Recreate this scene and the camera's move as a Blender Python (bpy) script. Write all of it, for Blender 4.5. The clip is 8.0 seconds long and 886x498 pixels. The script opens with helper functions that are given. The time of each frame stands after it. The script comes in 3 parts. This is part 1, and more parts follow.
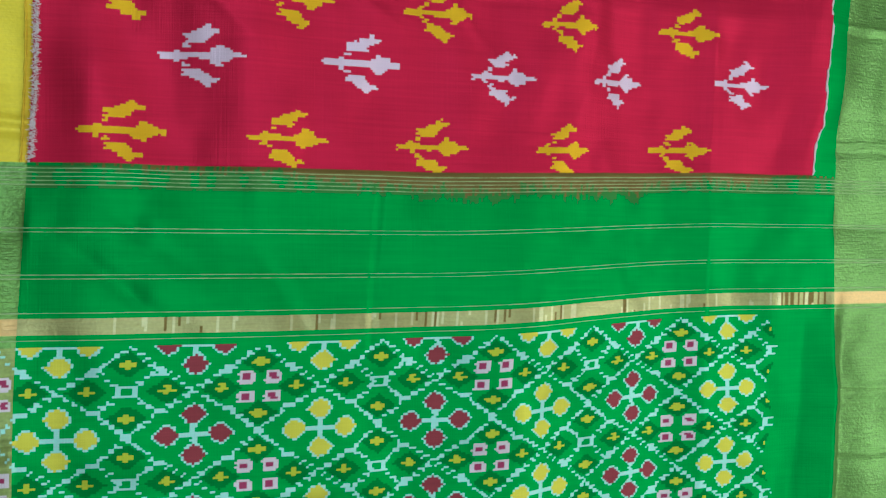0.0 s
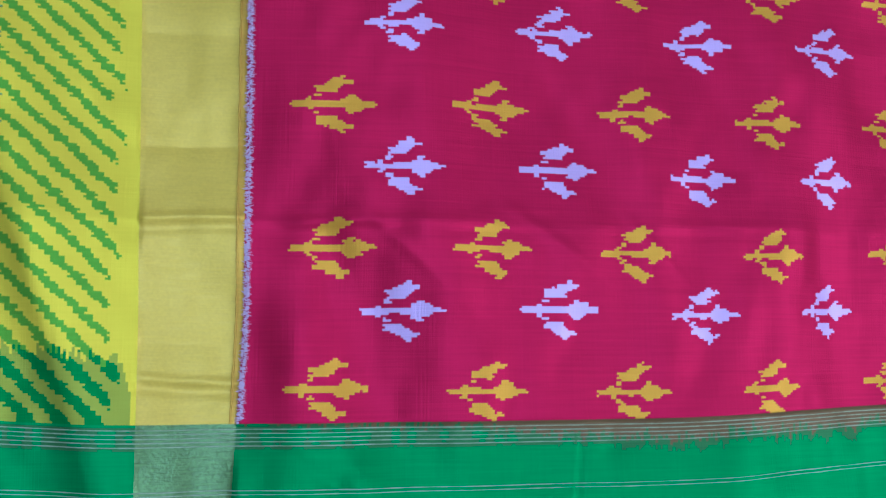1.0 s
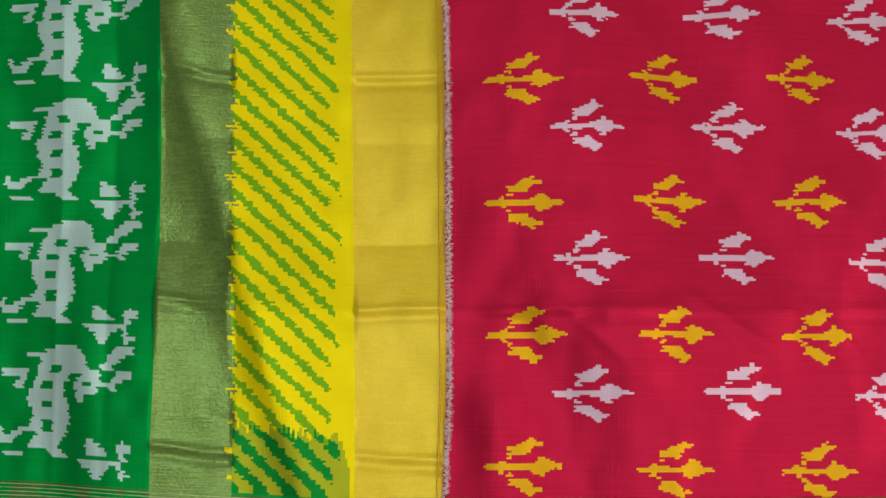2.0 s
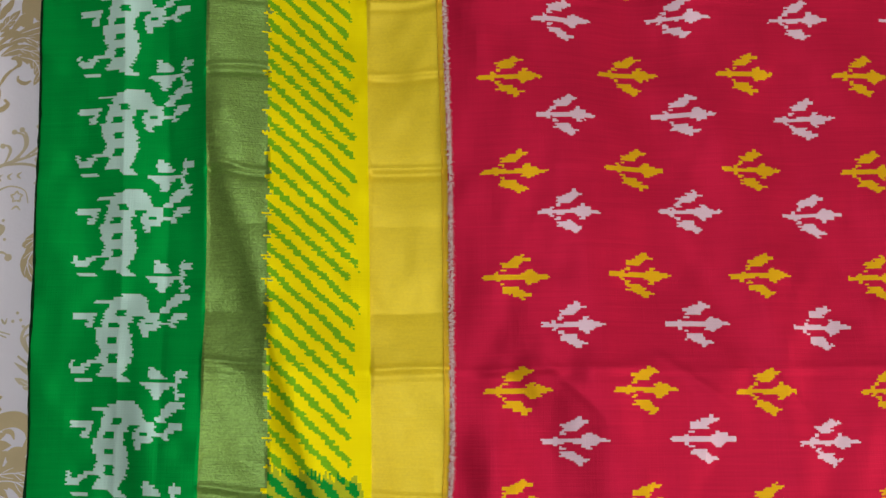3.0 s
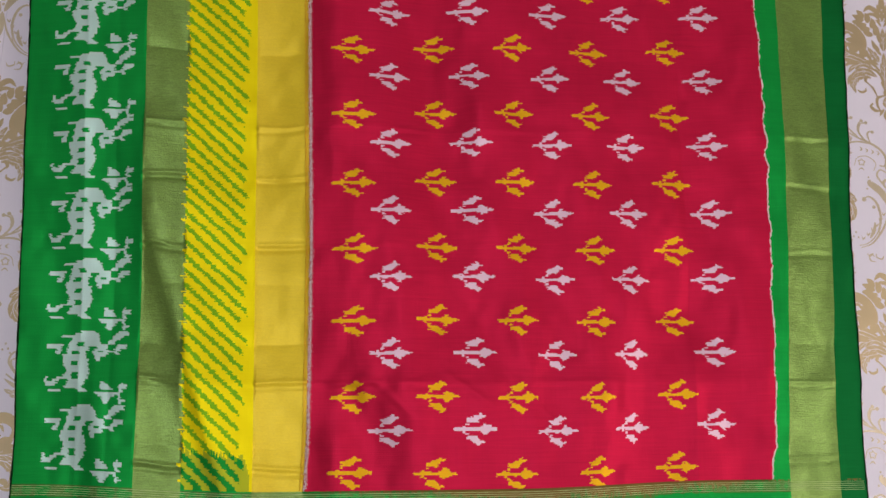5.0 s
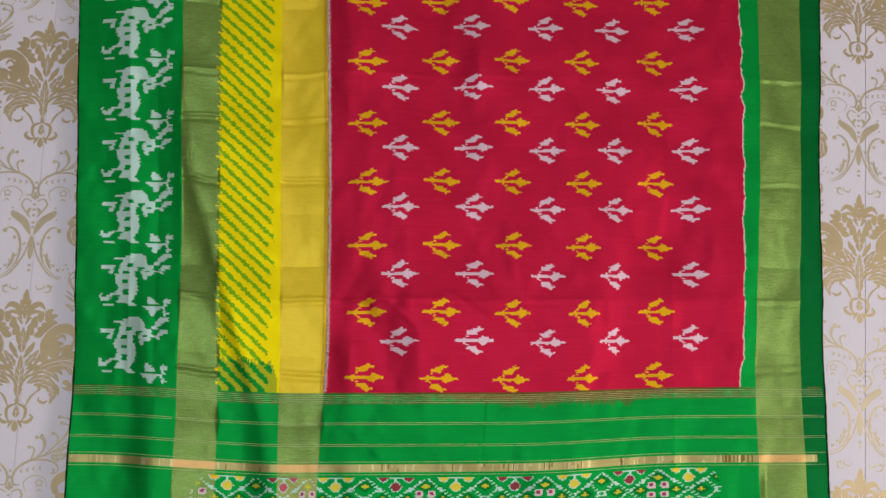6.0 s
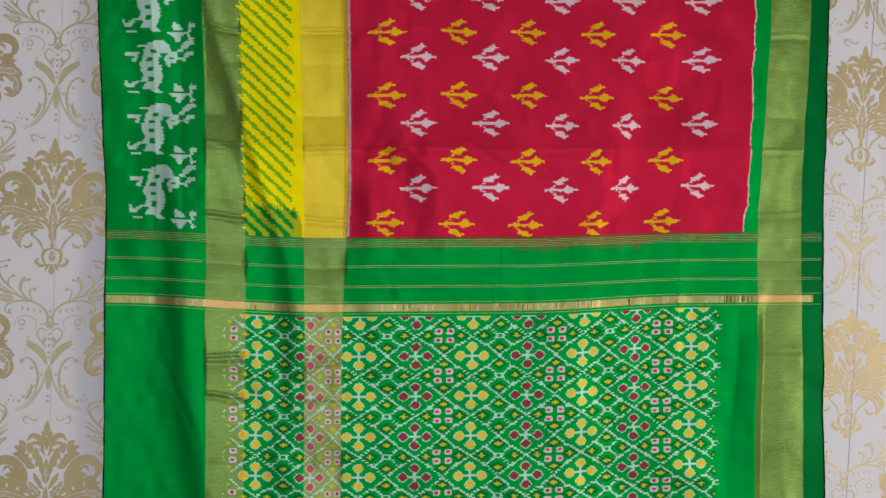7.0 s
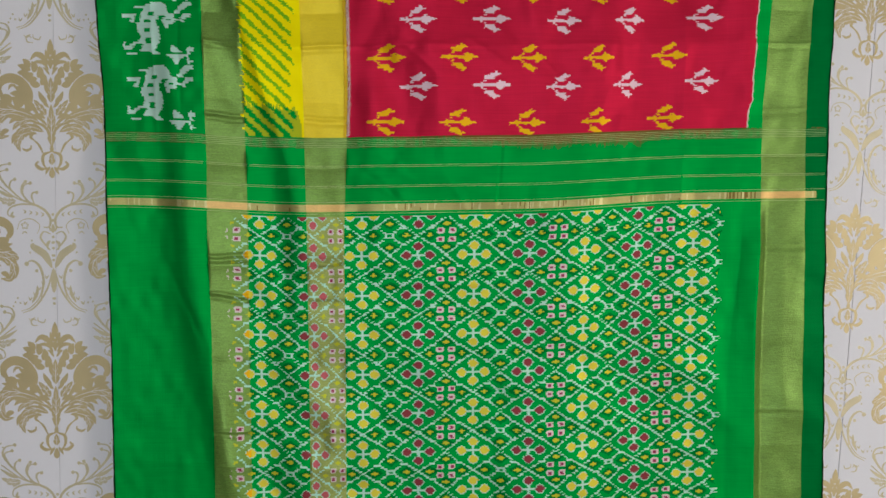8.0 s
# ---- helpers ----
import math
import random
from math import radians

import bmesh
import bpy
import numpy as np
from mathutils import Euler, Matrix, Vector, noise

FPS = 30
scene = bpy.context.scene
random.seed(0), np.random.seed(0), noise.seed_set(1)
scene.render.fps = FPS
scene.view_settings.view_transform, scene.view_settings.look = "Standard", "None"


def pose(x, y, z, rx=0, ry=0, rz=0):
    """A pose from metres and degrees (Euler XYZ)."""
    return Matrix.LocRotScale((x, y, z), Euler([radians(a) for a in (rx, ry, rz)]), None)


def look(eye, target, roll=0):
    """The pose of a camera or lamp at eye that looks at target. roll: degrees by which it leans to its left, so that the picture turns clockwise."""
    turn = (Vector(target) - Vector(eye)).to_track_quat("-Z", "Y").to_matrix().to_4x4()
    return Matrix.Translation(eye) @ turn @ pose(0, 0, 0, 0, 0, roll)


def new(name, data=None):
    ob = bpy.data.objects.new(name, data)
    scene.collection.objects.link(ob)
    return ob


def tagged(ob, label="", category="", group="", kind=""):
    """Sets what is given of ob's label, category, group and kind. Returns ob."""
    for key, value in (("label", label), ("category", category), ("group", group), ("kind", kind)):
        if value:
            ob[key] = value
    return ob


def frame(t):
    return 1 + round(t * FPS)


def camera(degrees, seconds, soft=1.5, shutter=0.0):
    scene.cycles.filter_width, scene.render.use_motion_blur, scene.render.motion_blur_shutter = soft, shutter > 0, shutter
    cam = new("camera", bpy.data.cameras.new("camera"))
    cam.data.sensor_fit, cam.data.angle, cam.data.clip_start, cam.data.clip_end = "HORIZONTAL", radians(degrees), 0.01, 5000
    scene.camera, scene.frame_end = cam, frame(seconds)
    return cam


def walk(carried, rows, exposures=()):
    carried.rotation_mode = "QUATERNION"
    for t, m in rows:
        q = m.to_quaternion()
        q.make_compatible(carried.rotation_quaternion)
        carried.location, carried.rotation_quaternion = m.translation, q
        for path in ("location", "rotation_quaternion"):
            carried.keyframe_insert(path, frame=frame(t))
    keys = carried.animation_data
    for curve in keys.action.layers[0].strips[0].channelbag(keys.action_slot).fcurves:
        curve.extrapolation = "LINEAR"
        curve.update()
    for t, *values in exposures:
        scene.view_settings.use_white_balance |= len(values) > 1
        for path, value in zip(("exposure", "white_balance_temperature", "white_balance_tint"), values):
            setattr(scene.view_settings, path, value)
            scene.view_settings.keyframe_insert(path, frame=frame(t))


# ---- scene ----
cam = camera(49.1, 8.0)
PATH = [
    (0, (0.060, -0.754, 1.181), (0.690, 1.144, 1.204), -0.02),
    (0.5, (0.045, -0.764, 1.244), (0.526, 1.173, 1.378), -0.16),
    (1, (0.022, -0.734, 1.284), (0.362, 1.219, 1.548), -0.41),
    (1.5, (-0.010, -0.756, 1.309), (0.190, 1.207, 1.638), -0.36),
    (1.7, (-0.023, -0.773, 1.310), (0.103, 1.193, 1.653), -0.24),
    (2.8, (-0.017, -0.903, 1.304), (-0.034, 1.052, 1.724), -0.01),
    (3, (-0.025, -0.943, 1.306), (0.012, 1.006, 1.755), -0.27),
    (3.5, (-0.041, -1.082, 1.301), (0.089, 0.856, 1.780), -0.67),
    (4, (-0.050, -1.211, 1.272), (0.157, 0.718, 1.760), -1.21),
    (4.5, (-0.014, -1.313, 1.263), (0.232, 0.605, 1.772), -1.48),
    (4.7, (0.022, -1.353, 1.269), (0.247, 0.571, 1.764), -1.19),
    (5.8, (0.117, -1.555, 1.181), (0.215, 0.391, 1.631), -0.27),
    (6, (0.107, -1.585, 1.182), (0.209, 0.376, 1.562), -0.22),
    (6.5, (0.083, -1.620, 1.158), (0.194, 0.362, 1.399), -0.03),
    (7, (0.055, -1.637, 1.142), (0.181, 0.356, 1.252), -0.34),
    (7.5, (0.054, -1.646, 1.114), (0.181, 0.350, 1.146), -0.64),
    (8, (0.062, -1.634, 1.112), (0.174, 0.362, 1.051), -0.94),
]
EXPOSURES = [(0.0, -0.04, 5050, -16), (0.3, -0.04, 5000, -10), (0.5, -0.06, 4600, 2), (0.7, -0.02, 4250, 14), (0.9, -0.02, 4000, 28), (1.35, -0.04, 3950, 28), (1.5, -0.08, 4150, 4), (1.8, -0.03, 6300, 8),
             (2.8, -0.04, 6600, 4), (3.5, 0.09, 6600, 9), (4.5, 0.02, 6500, 16), (6.0, -0.08, 6500, 9), (7.0, -0.17, 6500, 2), (8.0, -0.15, 6450, -2)]
walk(cam, [(t, look(eye, target, roll)) for t, eye, target, roll in PATH], EXPOSURES)

# ---- light ----
world = bpy.data.worlds.new("sky")
scene.world = world
world.use_nodes = True
sky = world.node_tree.nodes.new("ShaderNodeTexSky")
sky.sky_type, sky.sun_disc = "NISHITA", False
sky.sun_elevation, sky.sun_rotation = radians(40), radians(80)
world.node_tree.links.new(sky.outputs["Color"], world.node_tree.nodes["Background"].inputs["Color"])
world.node_tree.nodes["Background"].inputs["Strength"].default_value = 0.1


def area_light(name, eye, target, w, h, watts, color):
    data = bpy.data.lights.new(name, "AREA")
    data.shape, data.size, data.size_y, data.energy, data.color = "RECTANGLE", w, h, watts, color
    ob = new(name, data)
    ob.matrix_world = look(eye, target)
    return ob


area_light("daylight_side", (2.36, -1.75, 0.95), (0.0, -1.75, 0.85), 0.7, 1.4, 31.5, (1.0, 0.90, 0.84))
# fill lamp added behind the camera; no window is known there
area_light("added_fill_back", (-0.1, -3.36, 1.2), (-0.1, 0.0, 1.1), 1.6, 2.0, 32.5, (0.97, 0.975, 1.0))


# ---- materials ----
def mat(name):
    m = bpy.data.materials.new(name)
    m.use_nodes = True
    nt = m.node_tree
    return m, nt, nt.nodes["Principled BSDF"]


def noise_node(nt, vec, scale, detail=2.0, stretch=(1, 1, 1)):
    mp = nt.nodes.new("ShaderNodeMapping")
    mp.inputs["Scale"].default_value = stretch
    nt.links.new(vec, mp.inputs["Vector"])
    n = nt.nodes.new("ShaderNodeTexNoise")
    n.inputs["Scale"].default_value, n.inputs["Detail"].default_value = scale, detail
    nt.links.new(mp.outputs["Vector"], n.inputs["Vector"])
    return n.outputs["Fac"]


def math_node(nt, op, a, b):
    n = nt.nodes.new("ShaderNodeMath")
    n.operation = op
    for socket, value in zip(n.inputs, (a, b)):
        if isinstance(value, (int, float)):
            socket.default_value = value
        else:
            nt.links.new(value, socket)
    return n.outputs[0]


def varied(nt, color, fac, amount):
    """The colour, lighter and darker by the share amount as fac goes from 0 to 1."""
    mix = nt.nodes.new("ShaderNodeMix")
    mix.data_type = "RGBA"
    lo, hi = [tuple(min(1, c * k) for c in color) + (1,) for k in (1 - amount, 1 + amount)]
    mix.inputs["A"].default_value, mix.inputs["B"].default_value = lo, hi
    nt.links.new(fac, mix.inputs["Factor"])
    return mix.outputs["Result"]


def silk(name, color, rough=0.5, metal=0.46, slub=0.3, relief=0.22):
    """Handloom silk: fine crosswise slubs, lengthwise threads and a soft gloss."""
    m, nt, p = mat(name)
    vec = nt.nodes.new("ShaderNodeTexCoord").outputs["Object"]
    weft = noise_node(nt, vec, 60, 3, (0.35, 1, 14))
    warp = noise_node(nt, vec, 60, 2, (16, 1, 0.25))
    pick = noise_node(nt, vec, 22, 3, (0.5, 1, 18))
    stain = noise_node(nt, vec, 7, 3)
    tone = math_node(nt, "ADD", math_node(nt, "MULTIPLY", math_node(nt, "ADD", weft, pick), 0.36), math_node(nt, "ADD", math_node(nt, "MULTIPLY", warp, 0.18), math_node(nt, "MULTIPLY", stain, 0.1)))
    nt.links.new(varied(nt, color, tone, slub), p.inputs["Base Color"])
    p.inputs["Roughness"].default_value, p.inputs["Metallic"].default_value = rough, metal
    p.inputs["Specular IOR Level"].default_value = 0.05
    b = nt.nodes.new("ShaderNodeBump")
    b.inputs["Strength"].default_value, b.inputs["Distance"].default_value = relief, 0.001
    nt.links.new(math_node(nt, "ADD", weft, warp), b.inputs["Height"])
    nt.links.new(b.outputs["Normal"], p.inputs["Normal"])
    return m


def zari(name, color, metal=0.55, rough=0.38, glitter=0.5):
    """Metal thread woven with silk: glitter in crosswise dashes, put into colour, roughness and bumps."""
    m, nt, p = mat(name)
    vec = nt.nodes.new("ShaderNodeTexCoord").outputs["Object"]
    dash = noise_node(nt, vec, 110, 2, (0.5, 1, 7))
    grain = noise_node(nt, vec, 420, 1)
    soil = noise_node(nt, vec, 9, 3)
    tone = math_node(nt, "ADD", math_node(nt, "MULTIPLY", dash, 0.4), math_node(nt, "ADD", math_node(nt, "MULTIPLY", grain, 0.35), math_node(nt, "MULTIPLY", soil, 0.25)))
    nt.links.new(varied(nt, color, tone, glitter), p.inputs["Base Color"])
    p.inputs["Metallic"].default_value = metal
    nt.links.new(math_node(nt, "MULTIPLY_ADD", dash, 0.3), p.inputs["Roughness"])
    p.inputs["Roughness"].links[0].from_node.inputs[2].default_value = rough - 0.15
    b = nt.nodes.new("ShaderNodeBump")
    b.inputs["Strength"].default_value, b.inputs["Distance"].default_value = 0.5 * glitter, 0.001
    nt.links.new(math_node(nt, "ADD", dash, grain), b.inputs["Height"])
    nt.links.new(b.outputs["Normal"], p.inputs["Normal"])
    return m


def plain(name, color, rough=0.7, scale=14.0, amount=0.08, relief=0.05, metal=0.0):
    m, nt, p = mat(name)
    vec = nt.nodes.new("ShaderNodeTexCoord").outputs["Object"]
    big, fine = noise_node(nt, vec, scale, 4), noise_node(nt, vec, scale * 40, 2)
    tone = math_node(nt, "ADD", math_node(nt, "MULTIPLY", big, 0.7), math_node(nt, "MULTIPLY", fine, 0.3))
    nt.links.new(varied(nt, color, tone, amount), p.inputs["Base Color"])
    p.inputs["Roughness"].default_value, p.inputs["Metallic"].default_value = rough, metal
    b = nt.nodes.new("ShaderNodeBump")
    b.inputs["Strength"].default_value, b.inputs["Distance"].default_value = relief, 0.002
    nt.links.new(fine, b.inputs["Height"])
    nt.links.new(b.outputs["Normal"], p.inputs["Normal"])
    return m


DYES = {
    "green": silk("green_silk", (0.003, 0.33, 0.050)),
    "leaf": silk("deep_green_silk", (0.003, 0.19, 0.03)),
    "edge": silk("bottle_green_silk", (0.003, 0.16, 0.032)),
    "lime": silk("yellowish_green_silk", (0.19, 0.45, 0.012)),
    "red": silk("crimson_silk", (0.57, 0.0125, 0.056)),
    "white": silk("white_silk", (0.77, 0.55, 0.655), slub=0.08),
    "mint": silk("pale_mint_silk", (0.55, 0.78, 0.70), slub=0.08),
    "lace": silk("dull_mint_silk", (0.44, 0.70, 0.60), slub=0.12),
    "blush": silk("pale_pink_silk", (0.68, 0.56, 0.58), slub=0.1),
    "rose": silk("faded_rose_silk", (0.50, 0.11, 0.13), slub=0.12),
    "amber": silk("amber_silk", (0.80, 0.44, 0.012), slub=0.1),
    "lemon": silk("lemon_silk", (0.90, 0.76, 0.004), slub=0.08),
    "petal": silk("yellow_petal_silk", (0.68, 0.58, 0.06), slub=0.1),
    "straw": silk("lime_straw_silk", (0.52, 0.52, 0.035), slub=0.1),
    "maroon": silk("maroon_silk", (0.26, 0.045, 0.055)),
    "magenta": silk("magenta_silk", (0.33, 0.045, 0.11)),
    "bleed": silk("russet_bleed_silk", (0.21, 0.14, 0.04)),
    "khaki": silk("khaki_yellow_silk", (0.42, 0.47, 0.020), slub=0.1),
    "stem": silk("stem_green_silk", (0.008, 0.27, 0.030)),
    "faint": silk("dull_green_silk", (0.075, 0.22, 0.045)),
    "gold": zari("yellow_gold_zari", (0.88, 0.62, 0.02), 0.3, 0.5, 0.26),
    "olive": zari("olive_gold_zari", (0.185, 0.315, 0.062), 0.52, 0.40, 0.9),
    "tan": zari("tan_gold_zari", (0.30, 0.34, 0.085), 0.42, 0.42, 0.7),
    "line": zari("pale_gold_thread", (0.48, 0.58, 0.26), 0.2, 0.45),
    "band": zari("antique_gold_zari", (0.40, 0.35, 0.125), 0.5, 0.42),
    "pale": zari("light_gold_zari", (0.56, 0.50, 0.24), 0.5, 0.42),
    "copper": zari("copper_gold_zari", (0.72, 0.42, 0.15), 0.45, 0.42),
    "cream": plain("cream_thread", (0.80, 0.64, 0.64), 0.8, 60, 0.2),
    "ochre": silk("ochre_stitch", (0.76, 0.50, 0.035)),
}
PAPER = plain("cream_wallpaper", (0.83, 0.79, 0.88), 0.55, 6, 0.05, 0.15)
INK = plain("matte_gold_print", (0.58, 0.46, 0.27), 0.45, 25, 0.2, 0.1, 0.55)
FAINT = plain("faded_gold_print", (0.63, 0.54, 0.38), 0.45, 30, 0.3, 0.1, 0.5)
PLASTER = plain("wall_plaster", (0.40, 0.38, 0.36), 0.85, 5, 0.07, 0.2)
# for the unseen west wall, darkened so less light bounces into the folds
LOW_BOUNCE = plain("low_bounce_dark", (0.13, 0.12, 0.12), 0.85, 5, 0.07, 0.2)
CEILING = plain("ceiling_paint", (0.62, 0.61, 0.60), 0.9, 4, 0.04, 0.1)
STONE = plain("floor_stone", (0.62, 0.59, 0.56), 0.35, 8, 0.2, 0.05)


# ---- builders ----
def part(name, bm, material, parent=None, label=""):
    data = bpy.data.meshes.new(name)
    bm.to_mesh(data)
    bm.free()
    data.materials.append(material)
    ob = new(name, data)
    if parent is not None:
        ob.parent = parent
    return tagged(ob, label)


def box(bm, x0, y0, z0, x1, y1, z1):
    m = Matrix.LocRotScale(((x0 + x1) / 2, (y0 + y1) / 2, (z0 + z1) / 2), None, (x1 - x0, y1 - y0, z1 - z0))
    bmesh.ops.create_cube(bm, size=1, matrix=m)


def slabs(name, material, *boxes):
    bm = bmesh.new()
    for b in boxes:
        box(bm, *b)
    return tagged(part(name, bm, material), kind="structure")


# ---- room ----
WALL_Y = 0.040
floor = slabs("floor", STONE, (-2.6, -3.6, -0.1, 2.6, 0.2, 0))
ceiling = slabs("ceiling", CEILING, (-2.6, -3.6, 2.7, 2.6, 0.2, 2.8))
wall_north = slabs("wall_north", PLASTER, (-2.6, WALL_Y + 0.002, 0, 2.6, 0.2, 2.7))
wall_west = slabs("wall_west", LOW_BOUNCE, (-2.6, -3.4, 0, -2.4, WALL_Y + 0.002, 2.7))
wall_east = slabs("wall_east", PLASTER, (2.4, -3.4, 0, 2.6, -2.15, 2.7), (2.4, -1.35, 0, 2.6, WALL_Y + 0.002, 2.7),
                  (2.4, -2.15, 0, 2.6, -1.35, 0.2), (2.4, -2.15, 1.7, 2.6, -1.35, 2.7))
# opening cut for the added fill lamp
wall_south = slabs("wall_south", PLASTER, (-2.6, -3.6, 0, -0.95, -3.4, 2.7), (0.75, -3.6, 0, 2.6, -3.4, 2.7),
                   (-0.95, -3.6, 0, 0.75, -3.4, 0.15), (-0.95, -3.6, 2.25, 0.75, -3.4, 2.7))


# ---- damask wallpaper on the north wall ----
def sweep(points, n=14):
    """A smooth line through a few points (x to the right, z up), in metres."""
    pts = [Vector(p) for p in points]
    pts = [2 * pts[0] - pts[1], *pts, 2 * pts[-1] - pts[-2]]
    out = []
    for a, b, c, d in zip(pts, pts[1:], pts[2:], pts[3:]):
        for i in range(n):
            t = i / n
            out.append(0.5 * (2 * b + (c - a) * t + (2 * a - 5 * b + 4 * c - d) * t * t + (3 * b - a - 3 * c + d) * t ** 3))
    return out + [pts[-2]]


def leaf(bm, points, width, lobes=0, depth=0.0, tail=0.0, vein=0):
    """A flat leaf or stroke along a swept line: widest past its middle, notched into lobes, a hair proud of the paper."""
    line = sweep(points)
    n = len(line) - 1
    y = -3e-8 * len(bm.verts) - (1e-4 if vein else 0)
    rows = []
    for i, p in enumerate(line):
        t = i / n
        way = (line[min(i + 1, n)] - line[max(i - 1, 0)]).normalized()
        side = Vector((-way.y, way.x))
        w = width * max(tail, math.sin(math.pi * min(1, t ** 0.8)) ** 0.75 if t < 1 else 0)
        if lobes:
            saw = (t * lobes) % 1
            w *= 1 - depth * (1 - saw) ** 2
        w = max(w, 0.0004)
        rows.append((bm.verts.new((p.x - side.x * w / 2, y - 4e-7 * i, p.y - side.y * w / 2)), bm.verts.new((p.x + side.x * w / 2, y - 4e-7 * i, p.y + side.y * w / 2))))
    for a, b in zip(rows, rows[1:]):
        bm.faces.new((a[0], a[1], b[1], b[0])).material_index = vein
    if lobes and not vein:
        k = len(points) - 1
        tip = Vector(points[k]).lerp(Vector(points[k - 1]), 0.3)
        leaf(bm, [*points[:k], (tip.x, tip.y)], width * 0.07, 0, 0, 0.3, 1)
        for i in range(1, lobes):
            p, q = line[round(n * (0.15 + 0.6 * i / lobes))], line[round(n * min(1, 0.30 + 0.6 * i / lobes))]
            way = q - p
            side = Vector((-way.y, way.x)).normalized() * width * 0.30
            for s in (-1, 1):
                leaf(bm, [tuple(p), tuple(p.lerp(q + s * side, 0.6) + 0.1 * side * s), tuple(q + s * side)], width * 0.045, 0, 0, 0.3, 1)


def disc(bm, x, z, r, ry=None, n=14):
    ry = ry or r
    bm.faces.new([bm.verts.new((x + r * math.cos(6.2832 * i / n), 0, z + ry * math.sin(6.2832 * i / n))) for i in range(n)])


def lift(bm):
    """Turns every face of the print to the room."""
    bm.normal_update()
    bmesh.ops.reverse_faces(bm, faces=[f for f in bm.faces if f.normal.y > 0])


K = 0.000327


def pts(s, *xy):
    return [(s * x * K, -y * K) for x, y in zip(xy[::2], xy[1::2])]


def acanthus(bm, points, width, n, fat=1.0, sides=(-1, 1), taper=0.35):
    """A lobed leaf: curved fingers on both sides of a bare midrib, and a pointed end."""
    line = sweep(points, 10)
    m = len(line) - 1
    run = sum((b - a).length for a, b in zip(line, line[1:]))
    for i in range(n):
        t = 0.05 + 0.62 * i / max(n - 1, 1)
        p, q = line[round(m * t)], line[min(m, round(m * (t + 0.27)))]
        way = (q - p).normalized()
        reach = width * 0.5 * (taper + (1 - taper) * math.sin(math.pi * min(1.0, 0.25 + 0.75 * t)))
        for k in sides:
            side = Vector((-way.y, way.x)) * k
            a, b = p + side * width * 0.035, q + side * reach
            mid = a.lerp(b, 0.5) + side * reach * 0.16 - way * reach * 0.10
            leaf(bm, [tuple(a), tuple(mid), tuple(b)], fat * max(0.62 * run / n, reach * 0.42))
    leaf(bm, [tuple(line[round(m * 0.6)]), tuple(line[round(m * 0.8)]), tuple(line[m])], width * 0.36)


def knob(bm, s, x, y, r):
    disc(bm, s * x * K, -y * K, r * K, None, 10)


